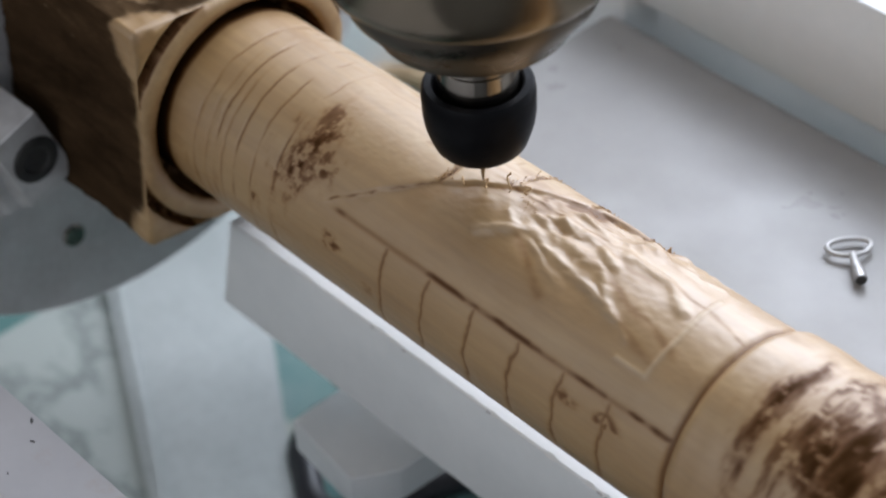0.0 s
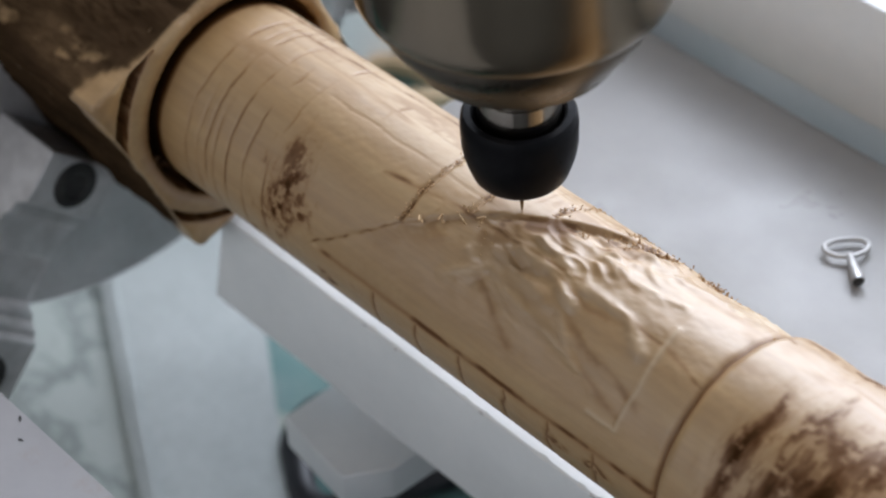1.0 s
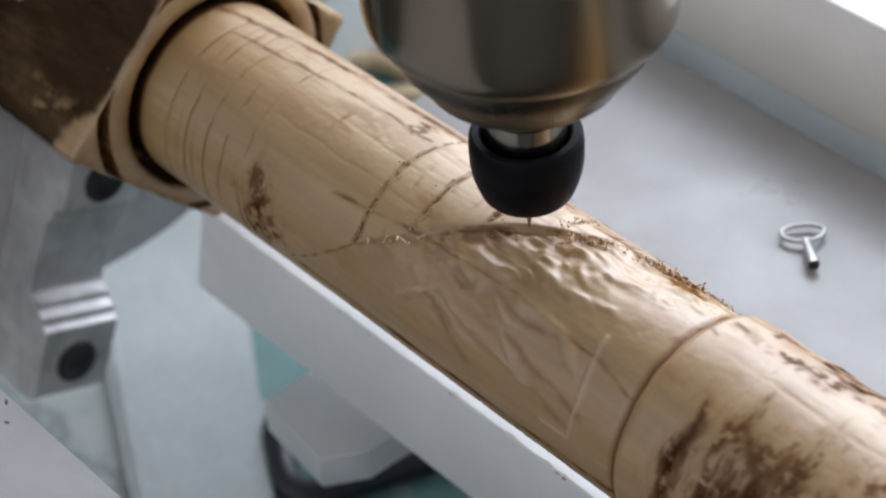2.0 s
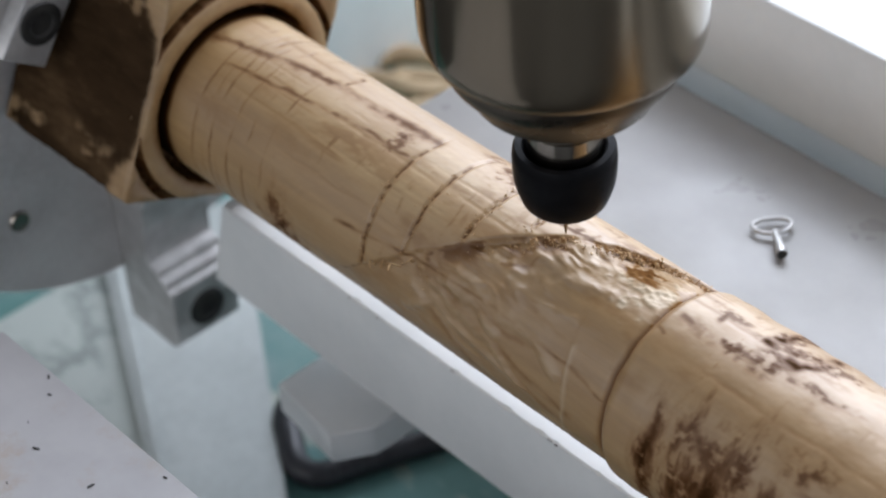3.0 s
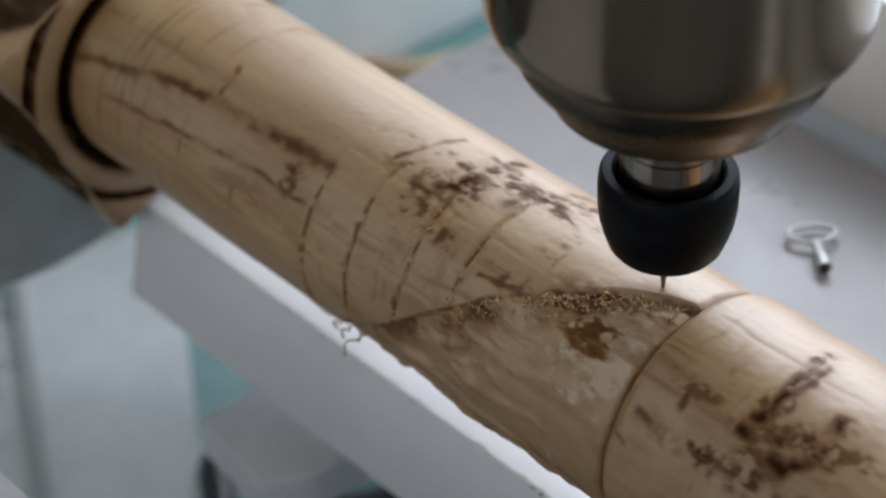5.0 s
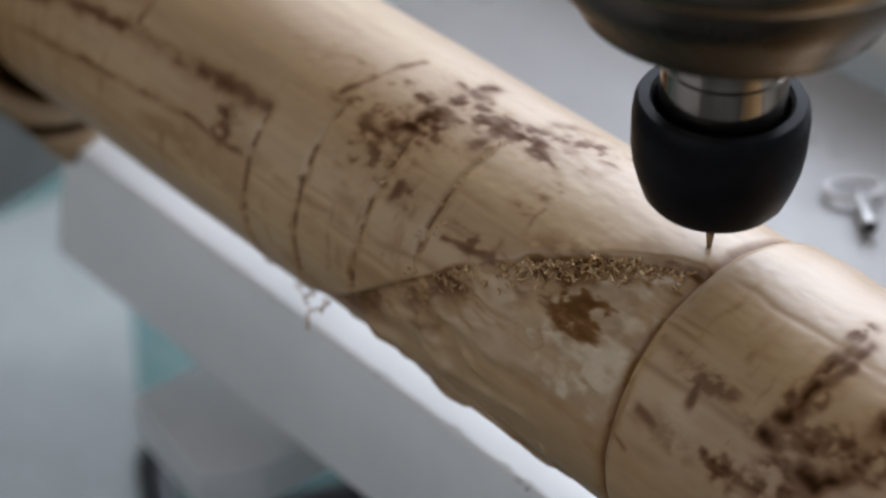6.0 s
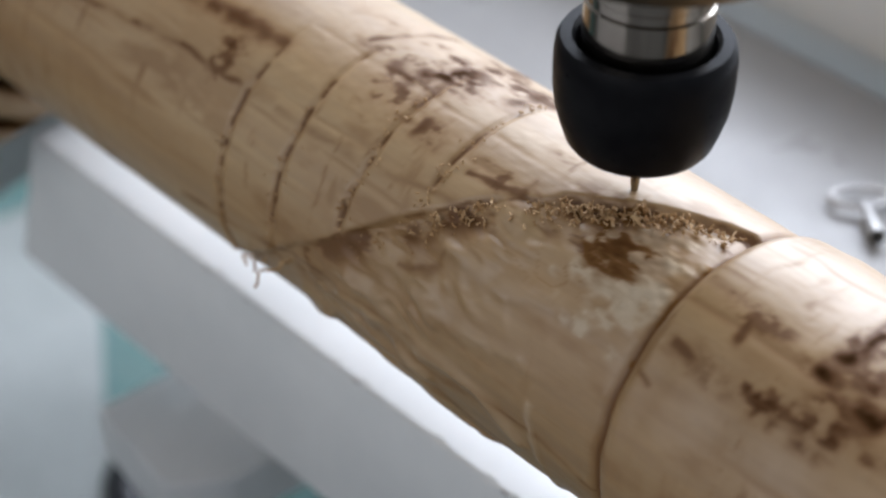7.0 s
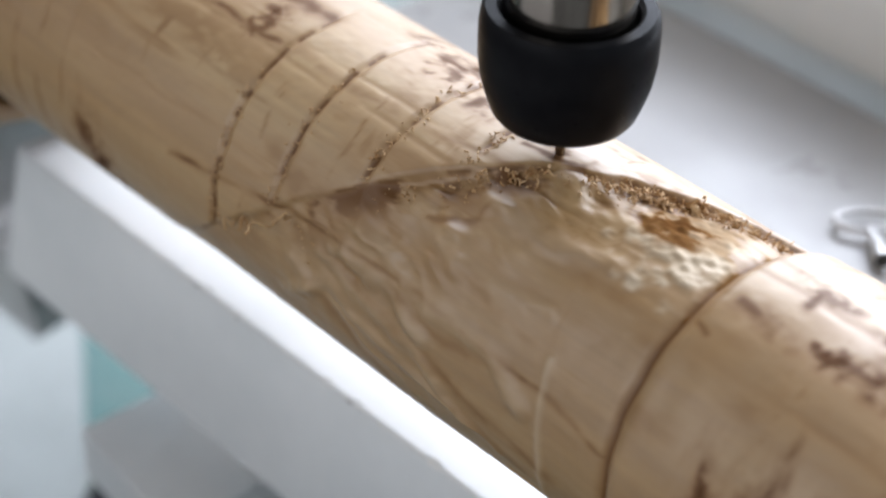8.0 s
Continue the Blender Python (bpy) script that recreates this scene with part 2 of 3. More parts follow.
def chipped_beam():
    """The long white rail under the workpiece, with a chipped upper edge."""
    ob = thing("support_rail", Matrix.Identity(4), "white painted steel rail with a chipped upper edge", "rail")
    bm = bmesh.new()
    n, rnd = 420, random.Random(4)
    y0, y1, zt, zb = -0.008, 0.022, -0.050, -0.0946
    rows = []
    for i in range(n + 1):
        x = -0.010 + 0.659 * i / n
        cutoff = 0.012 * max(0, 1 - i / 12)
        c = 0.0007 + 0.0006 * max(0, noise.noise(Vector((x * 90, 1, 0)))) + (0.0005 if rnd.random() < 0.06 else 0)
        prof = [(y0, zb + 0.002), (y0, zt - c), (y0 + c, zt - 0.0002), (y1 - 0.002, zt), (y1, zt - 0.002), (y1, zb + 0.002), (y1 - 0.002, zb), (y0 + 0.002, zb)]
        rows.append([bm.verts.new((x - cutoff * (zt - z) / (zt - zb), y, z)) for y, z in prof])
    for a, b in zip(rows, rows[1:]):
        for k in range(8):
            bm.faces.new((a[k], a[(k + 1) % 8], b[(k + 1) % 8], b[k]))
    bm.faces.new(rows[0])
    bm.faces.new(rows[-1])
    part("rail_body", bm, PAINT, ob)
    part("bracket", flat_sheet([(0.028, -0.020), (0.028, 0.018), (0.072, 0.018), (0.071, -0.010), (0.0625, -0.024)], -0.121, -0.107), PAINT, ob, "bright white bracket block under the rail")
    part("bracket_web", box(0.040, 0.066, 0.002, 0.018, -0.107, -0.0947, 0.0008), PAINT, ob)
    rnd = random.Random(21)
    for k in range(16):
        bm = bmesh.new()
        bmesh.ops.create_icosphere(bm, subdivisions=1, radius=rnd.uniform(0.0004, 0.0009))
        x = (0.163, 0.114, 0.076, 0.205)[k] if k < 4 else rnd.uniform(0.0, 0.26)
        bmesh.ops.transform(bm, matrix=Matrix.Translation((x, y0 + (0 if k < 4 else rnd.uniform(0, 0.002)), zt - rnd.uniform(0.0003, 0.0012))) @ Matrix.Diagonal((1.8, 0.5, 0.7, 1)), verts=bm.verts)
        part("paint_chip", bm, SOCKET if k % 3 == 0 else DARKSTEEL, ob)
    part("rail_leg", box(0.56, 0.63, -0.006, 0.020, FLOOR, -0.0947, 0.001), PAINT, ob)
    return ob


chipped_beam()


def bed():
    ob = thing("machine_bed", Matrix.Identity(4), "white machine bed panel with a rounded far edge", "machine bed")
    bm = bmesh.new()
    prof = [(0.064, -0.040), (0.066, -0.0365), (0.071, -0.0358)]
    prof += [(0.1445 + 0.0075 * math.sin(radians(a)), -0.0435 + 0.0077 * math.cos(radians(a))) for a in range(0, 100, 10)]
    prof += [(0.152, -0.050), (0.064, -0.050)]
    ends = []
    for x in (0.011, 0.0125, 0.65):
        inset = 0.0012 if x < 0.012 else 0
        ends.append([bm.verts.new((x, y, z - inset)) for y, z in prof])
    k = len(prof)
    for a, b in zip(ends, ends[1:]):
        for i in range(k):
            bm.faces.new((a[i], a[(i + 1) % k], b[(i + 1) % k], b[i]))
    bm.faces.new(ends[0])
    bm.faces.new(ends[-1])
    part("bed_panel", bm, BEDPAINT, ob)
    for x in (0.36, 0.58):
        part("bed_leg", box(x, x + 0.04, 0.08, 0.14, FLOOR, -0.050, 0.002), PAINT, ob)


bed()


def far_rail():
    ob = thing("guide_rail", Matrix.Identity(4), "white painted guide rail beyond the bed, with a flat top", "rail")
    part("rail_body", box(-0.02, 0.65, 0.160, 0.27, -0.036, 0.010, 0.0015), PAINT, ob)
    # web added to close the gap, hides lit floor behind a shaded face
    part("gap_shade_web", box(0.012, 0.55, 0.172, 0.19, FLOOR, -0.036, 0.001), PAINT, ob)
    part("rail_foot", box(-0.02, 0.012, 0.155, 0.26, FLOOR, 0.004, 0.0015), PAINT, ob)
    part("rail_foot", box(0.55, 0.64, 0.165, 0.25, FLOOR, -0.036, 0.0015), PAINT, ob)


far_rail()


def front_plate():
    ob = thing("front_plate", Matrix.Identity(4), "scuffed white metal plate with oily smudges", "metal plate")
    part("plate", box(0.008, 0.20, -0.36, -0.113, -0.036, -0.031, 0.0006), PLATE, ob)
    rnd = random.Random(5)
    bm = bmesh.new()
    for k in range(26):
        q = bmesh.ops.create_icosphere(bm, subdivisions=1, radius=rnd.uniform(0.0003, 0.0008))
        bmesh.ops.transform(bm, matrix=Matrix.Translation((rnd.uniform(0.02, 0.16), -0.115 - 0.06 * rnd.random(), -0.0308)) @ Matrix.Rotation(rnd.uniform(0, 3), 4, 'Z') @ Matrix.Diagonal((2.2, 0.7, 0.5, 1)), verts=q["verts"])
    crumbs = part("swarf_crumb", bm, SOCKET, ob, "dark swarf specks")
    crumbs["kind"] = "stuff"
    part("plate_leg", box(0.10, 0.18, -0.34, -0.16, FLOOR, -0.036, 0.002), PAINT, ob)


front_plate()


def base_panel():
    """A veined slab, and a long white panel laid askew on it, under the chuck."""
    bm = flat_sheet([(-0.172, -0.42), (-0.172, 0.085), (-0.12, 0.055), (0.0, -0.025), (0.10, -0.09), (0.10, -0.42)], FLOOR, FLOOR + 0.003)
    tagged(finish("marble_slab", bm, MARBLE), "white marble slab with grey veins on the floor", "marble slab")
    ob = thing("base_panel", Matrix.Identity(4), "long white sheet-metal panel lying on the marble slab", "metal panel")
    part("panel_sheet", flat_sheet([(-0.170, 0.027), (-0.050, -0.0365), (0.06, -0.098), (0.12, -0.083), (-0.013, 0.004), (-0.087, 0.0525), (-0.16, 0.100)], FLOOR + 0.003, FLOOR + 0.007), PANEL, ob)
    part("folded_lip", flat_sheet([(-0.168, 0.030), (-0.049, -0.0335), (0.058, -0.094), (0.0595, -0.0915), (-0.0475, -0.031), (-0.1665, 0.0325)], FLOOR + 0.007, FLOOR + 0.0085), PANEL, ob, "narrow folded edge of the panel")


base_panel()


def housing():
    ob = thing("headstock_housing", Matrix.Identity(4), "white painted headstock housing behind the chuck", "housing")
    part("housing_body", box(-0.48, -0.19, -0.10, 0.42, FLOOR, 0.30, 0.003), PAINT, ob)
    part("drive_shaft", lathe([(0.03, -0.19), (0.03, -0.118)], 48, 'x'), STEEL, ob)


housing()

def hose():
    ob = thing("rubber_hose", Matrix.Identity(4), "thick black rubber hose lying on the floor in a bend", "hose")
    z = FLOOR + 0.0062
    pts = curve_points([(-0.004, 0.105, z), (-0.022, 0.066, z), (-0.036, 0.040, z), (-0.030, 0.022, z), (-0.016, 0.012, z), (-0.004, 0.006, z), (0.007, 0.009, z), (0.014, 0.026, z), (0.024, 0.052, z), (0.05, 0.11, z)])
    part("hose_pipe", tube(pts, 0.0060), HOSE, ob)
    for k in range(74, 94, 3):
        a, b = pts[k], pts[k + 1]
        part("clip_ring", tube([a, a + (b - a) * 0.25], 0.0066), HOSE, ob)


hose()

# ---- chuck and workpiece ----
R0, RING = 0.0305, 0.2041


def polar(r, th):
    return (-r * math.cos(radians(th)), r * math.sin(radians(th)))


def jaw(parent, th):
    """A stepped jaw, long side along the radius; x is the spindle's direction."""
    steps = [(0.047, -0.078), (0.047, -0.048), (0.066, -0.048), (0.0675, -0.053), (0.072, -0.053), (0.0735, -0.056), (0.086, -0.056),
             (0.0875, -0.0585), (0.104, -0.0585), (0.1055, -0.053), (0.108, -0.053), (0.1095, -0.0485), (0.112, -0.0485), (0.113, -0.045), (0.139, -0.045), (0.143, -0.049), (0.143, -0.078)]
    bm = bmesh.new()
    w = 0.0155
    sides = []
    for s in (-w, w):
        sides.append([bm.verts.new((x, -r, s)) for r, x in steps])
    k = len(steps)
    for i in range(k):
        bm.faces.new((sides[0][i], sides[0][(i + 1) % k], sides[1][(i + 1) % k], sides[1][i]))
    bm.faces.new(sides[0])
    bm.faces.new(sides[1])
    bmesh.ops.bevel(bm, geom=[e for e in bm.edges], offset=0.0005, segments=1, affect='EDGES')
    body = part("jaw", bm, DARKSTEEL, parent, "stepped worn steel jaw")
    body.matrix_local = pose(0, 0, 0, -th, 0, 0)
    for r, x in ((0.1275, -0.045), (0.056, -0.048)):
        ring = lathe([(0.0002, x + 0.0003), (0.0043, x + 0.0003), (0.0050, x + 0.0010), (0.0078, x + 0.0010), (0.0084, x + 0.0004), (0.0084, x - 0.001), (0.0002, x - 0.001)], 32, 'x')
        bmesh.ops.translate(ring, verts=ring.verts, vec=(0, -r, 0))
        part("screw", ring, SOCKET, body, "dark hexagon socket screw")
    return body


def chuck():
    ob = thing("lathe_chuck", Matrix.Identity(4), "large round steel lathe chuck with stepped jaws", "chuck")
    prof = [(0.02, -0.118), (0.112, -0.118), (0.1185, -0.112), (0.1187, -0.0795), (0.1172, -0.078), (0.02, -0.078)]
    part("chuck_body", lathe(prof, 160, 'x'), STEEL, ob, "brushed steel chuck body")
    for th in (340.5, 106, 224):
        jaw(ob, th)
    for th in (20, 110, 200, 290):
        bm = lathe([(0.003, -0.079), (0.0045, -0.0775), (0.004, -0.0765), (0.002, -0.0768)], 24, 'x')
        y, z = polar(0.088, th)
        bmesh.ops.translate(bm, verts=bm.verts, vec=(0, y, z))
        part("face_screw", bm, CHROME, ob, "small brass-coloured face screw")
    return ob


CHUCK = chuck()


def grid_mesh(name, P, wear, mat, parent, label):
    """A mesh from an array of rings (n, m, 3); wear: (n, m, 3)."""
    n, m = P.shape[:2]
    idx = np.arange(n * m).reshape(n, m)
    a, b = idx[:-1], idx[1:]
    quads = np.stack([a, np.roll(a, -1, 1), np.roll(b, -1, 1), b], -1).reshape(-1, 4)
    me = bpy.data.meshes.new(name)
    me.vertices.add(n * m)
    me.vertices.foreach_set("co", P.reshape(-1).astype(np.float32))
    me.loops.add(quads.size)
    me.loops.foreach_set("vertex_index", quads.reshape(-1).astype(np.int32))
    me.polygons.add(len(quads))
    me.polygons.foreach_set("loop_start", np.arange(0, quads.size, 4, dtype=np.int32))
    me.update(calc_edges=True)
    col = me.color_attributes.new("wear", 'FLOAT_COLOR', 'POINT')
    col.data.foreach_set("color", np.concatenate([np.clip(wear, 0, 1), np.ones((n, m, 1))], -1).reshape(-1).astype(np.float32))
    me.materials.append(mat)
    me.shade_smooth()
    me.validate()
    ob = new(name, me)
    ob.parent = parent
    if label:
        ob["label"] = label
    return ob


def value_noise(u, v, seed, pv):
    """Smooth noise on a grid; v repeats after pv cells."""
    rng = np.random.RandomState(seed)
    tab = rng.rand(512, pv)
    i, j = np.floor(u).astype(int), np.floor(v).astype(int)
    fu, fv = u - i, v - j
    fu, fv = fu * fu * (3 - 2 * fu), fv * fv * (3 - 2 * fv)
    g = lambda a, b: tab[a % 512, b % pv]
    return (g(i, j) * (1 - fu) + g(i + 1, j) * fu) * (1 - fv) + (g(i, j + 1) * (1 - fu) + g(i + 1, j + 1) * fu) * fv - 0.5


def fbm(X, TH, cell_x, pv, seed, octaves=4):
    out, amp = 0, 1.0
    for o in range(octaves):
        out = out + amp * value_noise(X / cell_x * 2 ** o + 40, TH / 360 * pv * 2 ** o, seed + o, pv * 2 ** o)
        amp *= 0.55
    return out


def soft(d, w):
    return np.exp(-(d / w) ** 2)


def step(a, w):
    return 1 / (1 + np.exp(-np.clip(a / w, -40, 40)))


def dth(TH, t0):
    """Arc length in metres from the angle t0."""
    return np.radians((TH - t0 + 180) % 360 - 180) * R0


def helix(X):
    return np.interp(X, (0.0, 0.072, 0.109, 0.132, 0.159, 0.187, 0.203, 0.33), (-65, 35, 88, 120, 160, 196, 210, 330))


def stroke(X, TH, pts, width):
    """How near the surface lies to a drawn line through (mm along the log, degrees round it)."""
    best = np.full(X.shape, 1.0)
    for (x0, t0), (x1, t1) in zip(pts, pts[1:]):
        x0, x1, dx, dt = x0 / 1000, x1 / 1000, (x1 - x0) / 1000, math.radians(t1 - t0) * R0
        v = dth(TH, t0)
        f = np.clip(((X - x0) * dx + v * dt) / (dx * dx + dt * dt), 0, 1)
        best = np.minimum(best, np.hypot(X - x0 - f * dx, v - f * dt))
    return soft(best, width)


# carved strands, pale torn ridges and burnt strokes: strength, width, line
STRANDS = ((1.0, 0.0016, ((118, 65), (132, 81), (149, 74), (165, 69), (176, 61))), (0.9, 0.0015, ((130, 92), (146, 86), (158, 82), (168, 68))),
           (1.0, 0.0018, ((133, 97), (150, 100), (159, 88))), (0.9, 0.0020, ((138, 112), (156, 100), (174, 100), (184, 88))), (0.8, 0.0016, ((150, 122), (166, 118), (182, 122))),
           (0.8, 0.0020, ((158, 145), (172, 140), (186, 148))), (0.6, 0.0014, ((122, 84), (138, 74), (152, 62))))
SCORES = ((0.85, 0.0022, ((-4, 147), (28, 161), (57, 168), (77, 169), (98, 172))), (0.7, 0.0010, ((13, 137), (52, 146), (70, 150), (96, 150))), (0.8, 0.0010, ((53, 168), (53, 188))),
          (0.62, 0.0008, ((85, 92), (119, 100), (150, 103), (188, 98), (203, 92))), (0.95, 0.0024, ((126, 183), (132, 203), (134, 234))), (0.8, 0.0024, ((147, 203), (150, 222), (157, 243))),
          (0.8, 0.0010, ((111, 188), (115, 206), (118, 224))), (0.85, 0.0011, ((153, 168), (166, 171), (167, 178))), (0.8, 0.0013, ((139, 175), (139, 169))), (0.8, 0.0013, ((144, 174), (144, 168))))
VEINS = ((0.45, 0.0013, ((122, 96), (150, 86), (170, 77), (192, 66))), (0.4, 0.0012, ((140, 110), (150, 98), (164, 92), (178, 96))), (0.45, 0.0012, ((128, 78), (135, 70), (149, 53))),
         (0.4, 0.0014, ((165, 70), (178, 62), (187, 57))), (0.5, 0.0014, ((150, 126), (158, 132), (160, 142))), (0.4, 0.0011, ((108, 150), (140, 152), (165, 158))))
BURNS = ((1.0, 0.0026, ((234, 173), (247, 169), (252, 179), (250, 197))), (1.0, 0.0020, ((236, 181), (238, 197), (238, 216))), (0.9, 0.0022, ((223, 100), (225, 72), (222, 42))),
         (0.8, 0.0012, ((219, 176), (219, 168))), (0.7, 0.0012, ((209, 158), (214, 155))), (0.6, 0.0010, ((207, 146), (210, 143))), (0.6, 0.0010, ((208, 181), (217, 179), (230, 172))),
         (0.8, 0.0018, ((222, 92), (224, 72))), (0.8, 0.0020, ((246, 92), (238, 108), (232, 112))), (0.8, 0.0020, ((246, 92), (258, 106))))


def shaft(parent):
    n, m = 560, 432
    X, TH = np.meshgrid(np.linspace(-0.0166, 0.33, n), np.arange(m) * 360 / m, indexing='ij')
    wob = 0.0016 * fbm(X, TH, 0.006, 30, 3, 3)
    wobt = 1.5 * fbm(X, TH, 0.01, 24, 9, 3)
    hd = (TH - helix(X)) * 0.00046 + wob * 0.7          # distance over the diagonal cut, along the log's turn
    hd = np.where(X < 0.066, 1.0, hd)
    l1 = dth(TH, 31) + 0.3 * wob
    inside = step(-hd, 0.00025) * step(l1, 0.0004) * step(RING - X, 0.0004) * (TH > 25) * (TH < 235)
    r = R0 + 0.00025 * fbm(X, TH, 0.03, 8, 21, 3) + 0.00007 * fbm(X, TH, 0.002, 120, 5, 3)
    # sunk relief panel under the diagonal cut
    deep = 0.0004 + 0.0013 * soft(np.minimum(hd, 0), 0.016) * np.clip((X - 0.078) / 0.06, 0.1, 1)
    r = r - inside * deep
    flow = (TH + 9e3 * (X - 0.12) ** 2 + 18 * fbm(X, TH, 0.02, 10, 33, 2)) % 360
    ridge = 1 - np.abs(2.2 * fbm(X, flow, 0.012, 44, 31, 2))
    lump = fbm(X, TH, 0.012, 24, 35, 3)
    leafy = soft(X - 0.152, 0.026) * step(dth(TH, 62), 0.003) * inside * step(hd + 0.024, 0.004)
    r = r + leafy * (0.0011 * (ridge - 0.6) * np.clip(0.5 + 2 * lump, 0, 1) + 0.0036 * lump)
    r = r + inside * 0.0003 * fbm(X, TH, 0.012, 22, 77, 4)
    r = r + 0.0015 * step(X - RING - 0.002, 0.0006)
    # turned rings and kerfs
    burn = step(-0.0015 - X + 0.4 * wob, 0.0004)
    g = soft(X - RING - 0.25 * wob, 0.0011)
    r, burn = r - 0.0010 * g, np.maximum(burn, 0.72 * g)
    for x0, s in ((0.011, 0.5), (0.0165, 0.3), (0.0205, 0.5), (0.024, 0.4), (0.030, 0.55), (0.038, 0.45), (0.0475, 0.5)):
        g = soft(X - x0 - 0.5 * wob, 0.00045) * np.clip(0.55 + 1.6 * fbm(X, TH, 0.02, 20, int(x0 * 1e4), 2), 0, 1)
        r, burn = r - 0.0003 * g, np.maximum(burn, 1.45 * s * g)
    above = step(hd, 0.0004)
    for x0, a, b in ((0.099, 66, 176), (0.1155, 96, 191), (0.134, 118, 200), (0.150, 156, 200)):
        g = soft(X - x0 - 0.5 * wob, 0.0007) * step(dth(TH, a), 0.001) * step(-dth(TH, b), 0.002) * above
        dots = np.clip(0.6 + 2.2 * fbm(X, TH, 0.02, 90, int(x0 * 1e4), 2), 0.1, 1)
        r, burn = r - 0.0007 * g, np.maximum(burn, 0.78 * g * dots)
    for x0 in (0.096, 0.113, 0.131, 0.148, 0.165, 0.182):
        g = soft(X - x0 - wob - 0.00004 * (TH % 360 - 360 * (TH > 180)), 0.0008) * (1 - step(l1, 0.001)) * step(dth(TH, 335), 0.002)
        r, burn = r - 0.0002 * g, np.maximum(burn, 0.6 * g)
    # scored lines along the log
    for t0, x0, x1, s, w in ((31, 0.074, RING, 0.9, 0.0010), (178, 0.0, 0.06, 0.6, 0.0012), (146, 0.03, 0.17, 0.45, 0.0006), (155, 0.02, 0.19, 0.4, 0.0005), (110, 0.02, 0.12, 0.3, 0.0004),
                             (129, 0.03, 0.135, 0.4, 0.0005), (185, 0.10, 0.19, 0.45, 0.0007), (136, 0.205, 0.30, 0.5, 0.0008), (172, 0.15, 0.30, 0.6, 0.0009), (210, 0.21, 0.30, 0.5, 0.0008)):
        g = soft(dth(TH, t0 + wobt * (0.3 if t0 == 31 else 1)), w) * step(X - x0, 0.001) * step(x1 - X, 0.001) * np.clip(0.7 + 1.6 * fbm(X, TH, 0.012, 40, t0, 3), 0.5 if t0 == 31 else 0.08, 1)
        r, burn = r - 0.0001 * g, np.maximum(burn, s * g * (1 if t0 == 31 else 0.65))
    # burnt edge of the diagonal cut
    g = soft(hd, 0.0005) * (TH < 215) * (X > 0.066) * (X < RING)
    burn = np.maximum(burn, 0.62 * g * np.clip(0.55 + 1.8 * fbm(X, TH, 0.006, 60, 66, 3), 0.05, 1))
    g = soft(np.minimum(hd + 0.001, 0), 0.0075) * inside * step(X - 0.11, 0.012)
    burn = np.maximum(burn, 0.8 * g * np.clip(0.52 + 2.6 * fbm(X, TH, 0.008, 50, 67, 4), 0, 1))
    # knots and burnt patches: place, size along and round the log, strength
    for k, (x0, t0, sx, st, s) in enumerate(((0.055, 50, 0.006, 0.011, 1.0), (0.067, 45, 0.0035, 0.004, 0.9), (0.054, 72, 0.0035, 0.006, 0.8), (0.040, 6, 0.0016, 0.002, 0.9), (0.075, 12, 0.0022, 0.0018, 0.9),
                                             (0.169, 19, 0.003, 0.0018, 0.7), (0.184, 20, 0.003, 0.002, 0.8), (0.091, 354, 0.0015, 0.002, 0.6), (0.089, 156, 0.0035, 0.0045, 1.0), (0.132, 200, 0.007, 0.006, 1.0),
                                             (0.146, 218, 0.012, 0.004, 0.95), (0.160, 232, 0.007, 0.005, 0.8), (0.127, 182, 0.009, 0.006, 0.85), (0.116, 206, 0.010, 0.002, 0.7), (0.163, 170, 0.006, 0.002, 0.9),
                                             (0.140, 172, 0.005, 0.003, 0.7), (0.166, 200, 0.003, 0.003, 0.7), (0.187, 174, 0.006, 0.004, 0.9), (0.185, 186, 0.010, 0.004, 0.5))):
        q = np.sqrt(((X - x0) / sx) ** 2 + (dth(TH, t0) / st) ** 2) + (1.7 * fbm(X, TH, 0.0032, 24, 100 + k, 4) if k < 3 else 1.7 * fbm(X, TH, 0.009, 64, 100 + k, 4))
        burn = np.maximum(burn, 1.0 * s * step(0.98 - q, 0.33) * np.clip(0.78 + 1.7 * fbm(X, TH, 0.0024, 90, 300 + k, 3), 0.25, 1))
    for k, (x0, t0, sx, st, s) in enumerate(((0.222, 60, 0.003, 0.022, 1.0), (0.240, 62, 0.011, 0.013, 1.0), (0.252, 76, 0.013, 0.017, 1.0), (0.240, 104, 0.008, 0.007, 0.9), (0.256, 108, 0.005, 0.007, 0.9),
                                             (0.236, 200, 0.003, 0.010, 1.0), (0.240, 176, 0.012, 0.003, 1.0), (0.250, 184, 0.010, 0.004, 0.9), (0.219, 178, 0.006, 0.0015, 0.7), (0.272, 126, 0.006, 0.006, 0.8),
                                             (0.225, 156, 0.012, 0.002, 0.5), (0.290, 66, 0.01, 0.01, 0.9), (0.285, 196, 0.008, 0.006, 0.8), (0.246, 160, 0.016, 0.003, 1.0))):
        q = np.sqrt(((X - x0) / sx) ** 2 + (dth(TH, t0) / st) ** 2) + (1.7 * fbm(X, TH, 0.0035, 18, 200 + k, 4) if k < 6 else 1.7 * fbm(X, TH, 0.010, 64, 200 + k, 4))
        burn = np.maximum(burn, 1.0 * s * step(0.98 - q, 0.33) * np.clip((1.15 if k < 3 else 0.78) + 1.7 * fbm(X, TH, 0.0024, 90, 300 + k, 3), 0.25, 1))
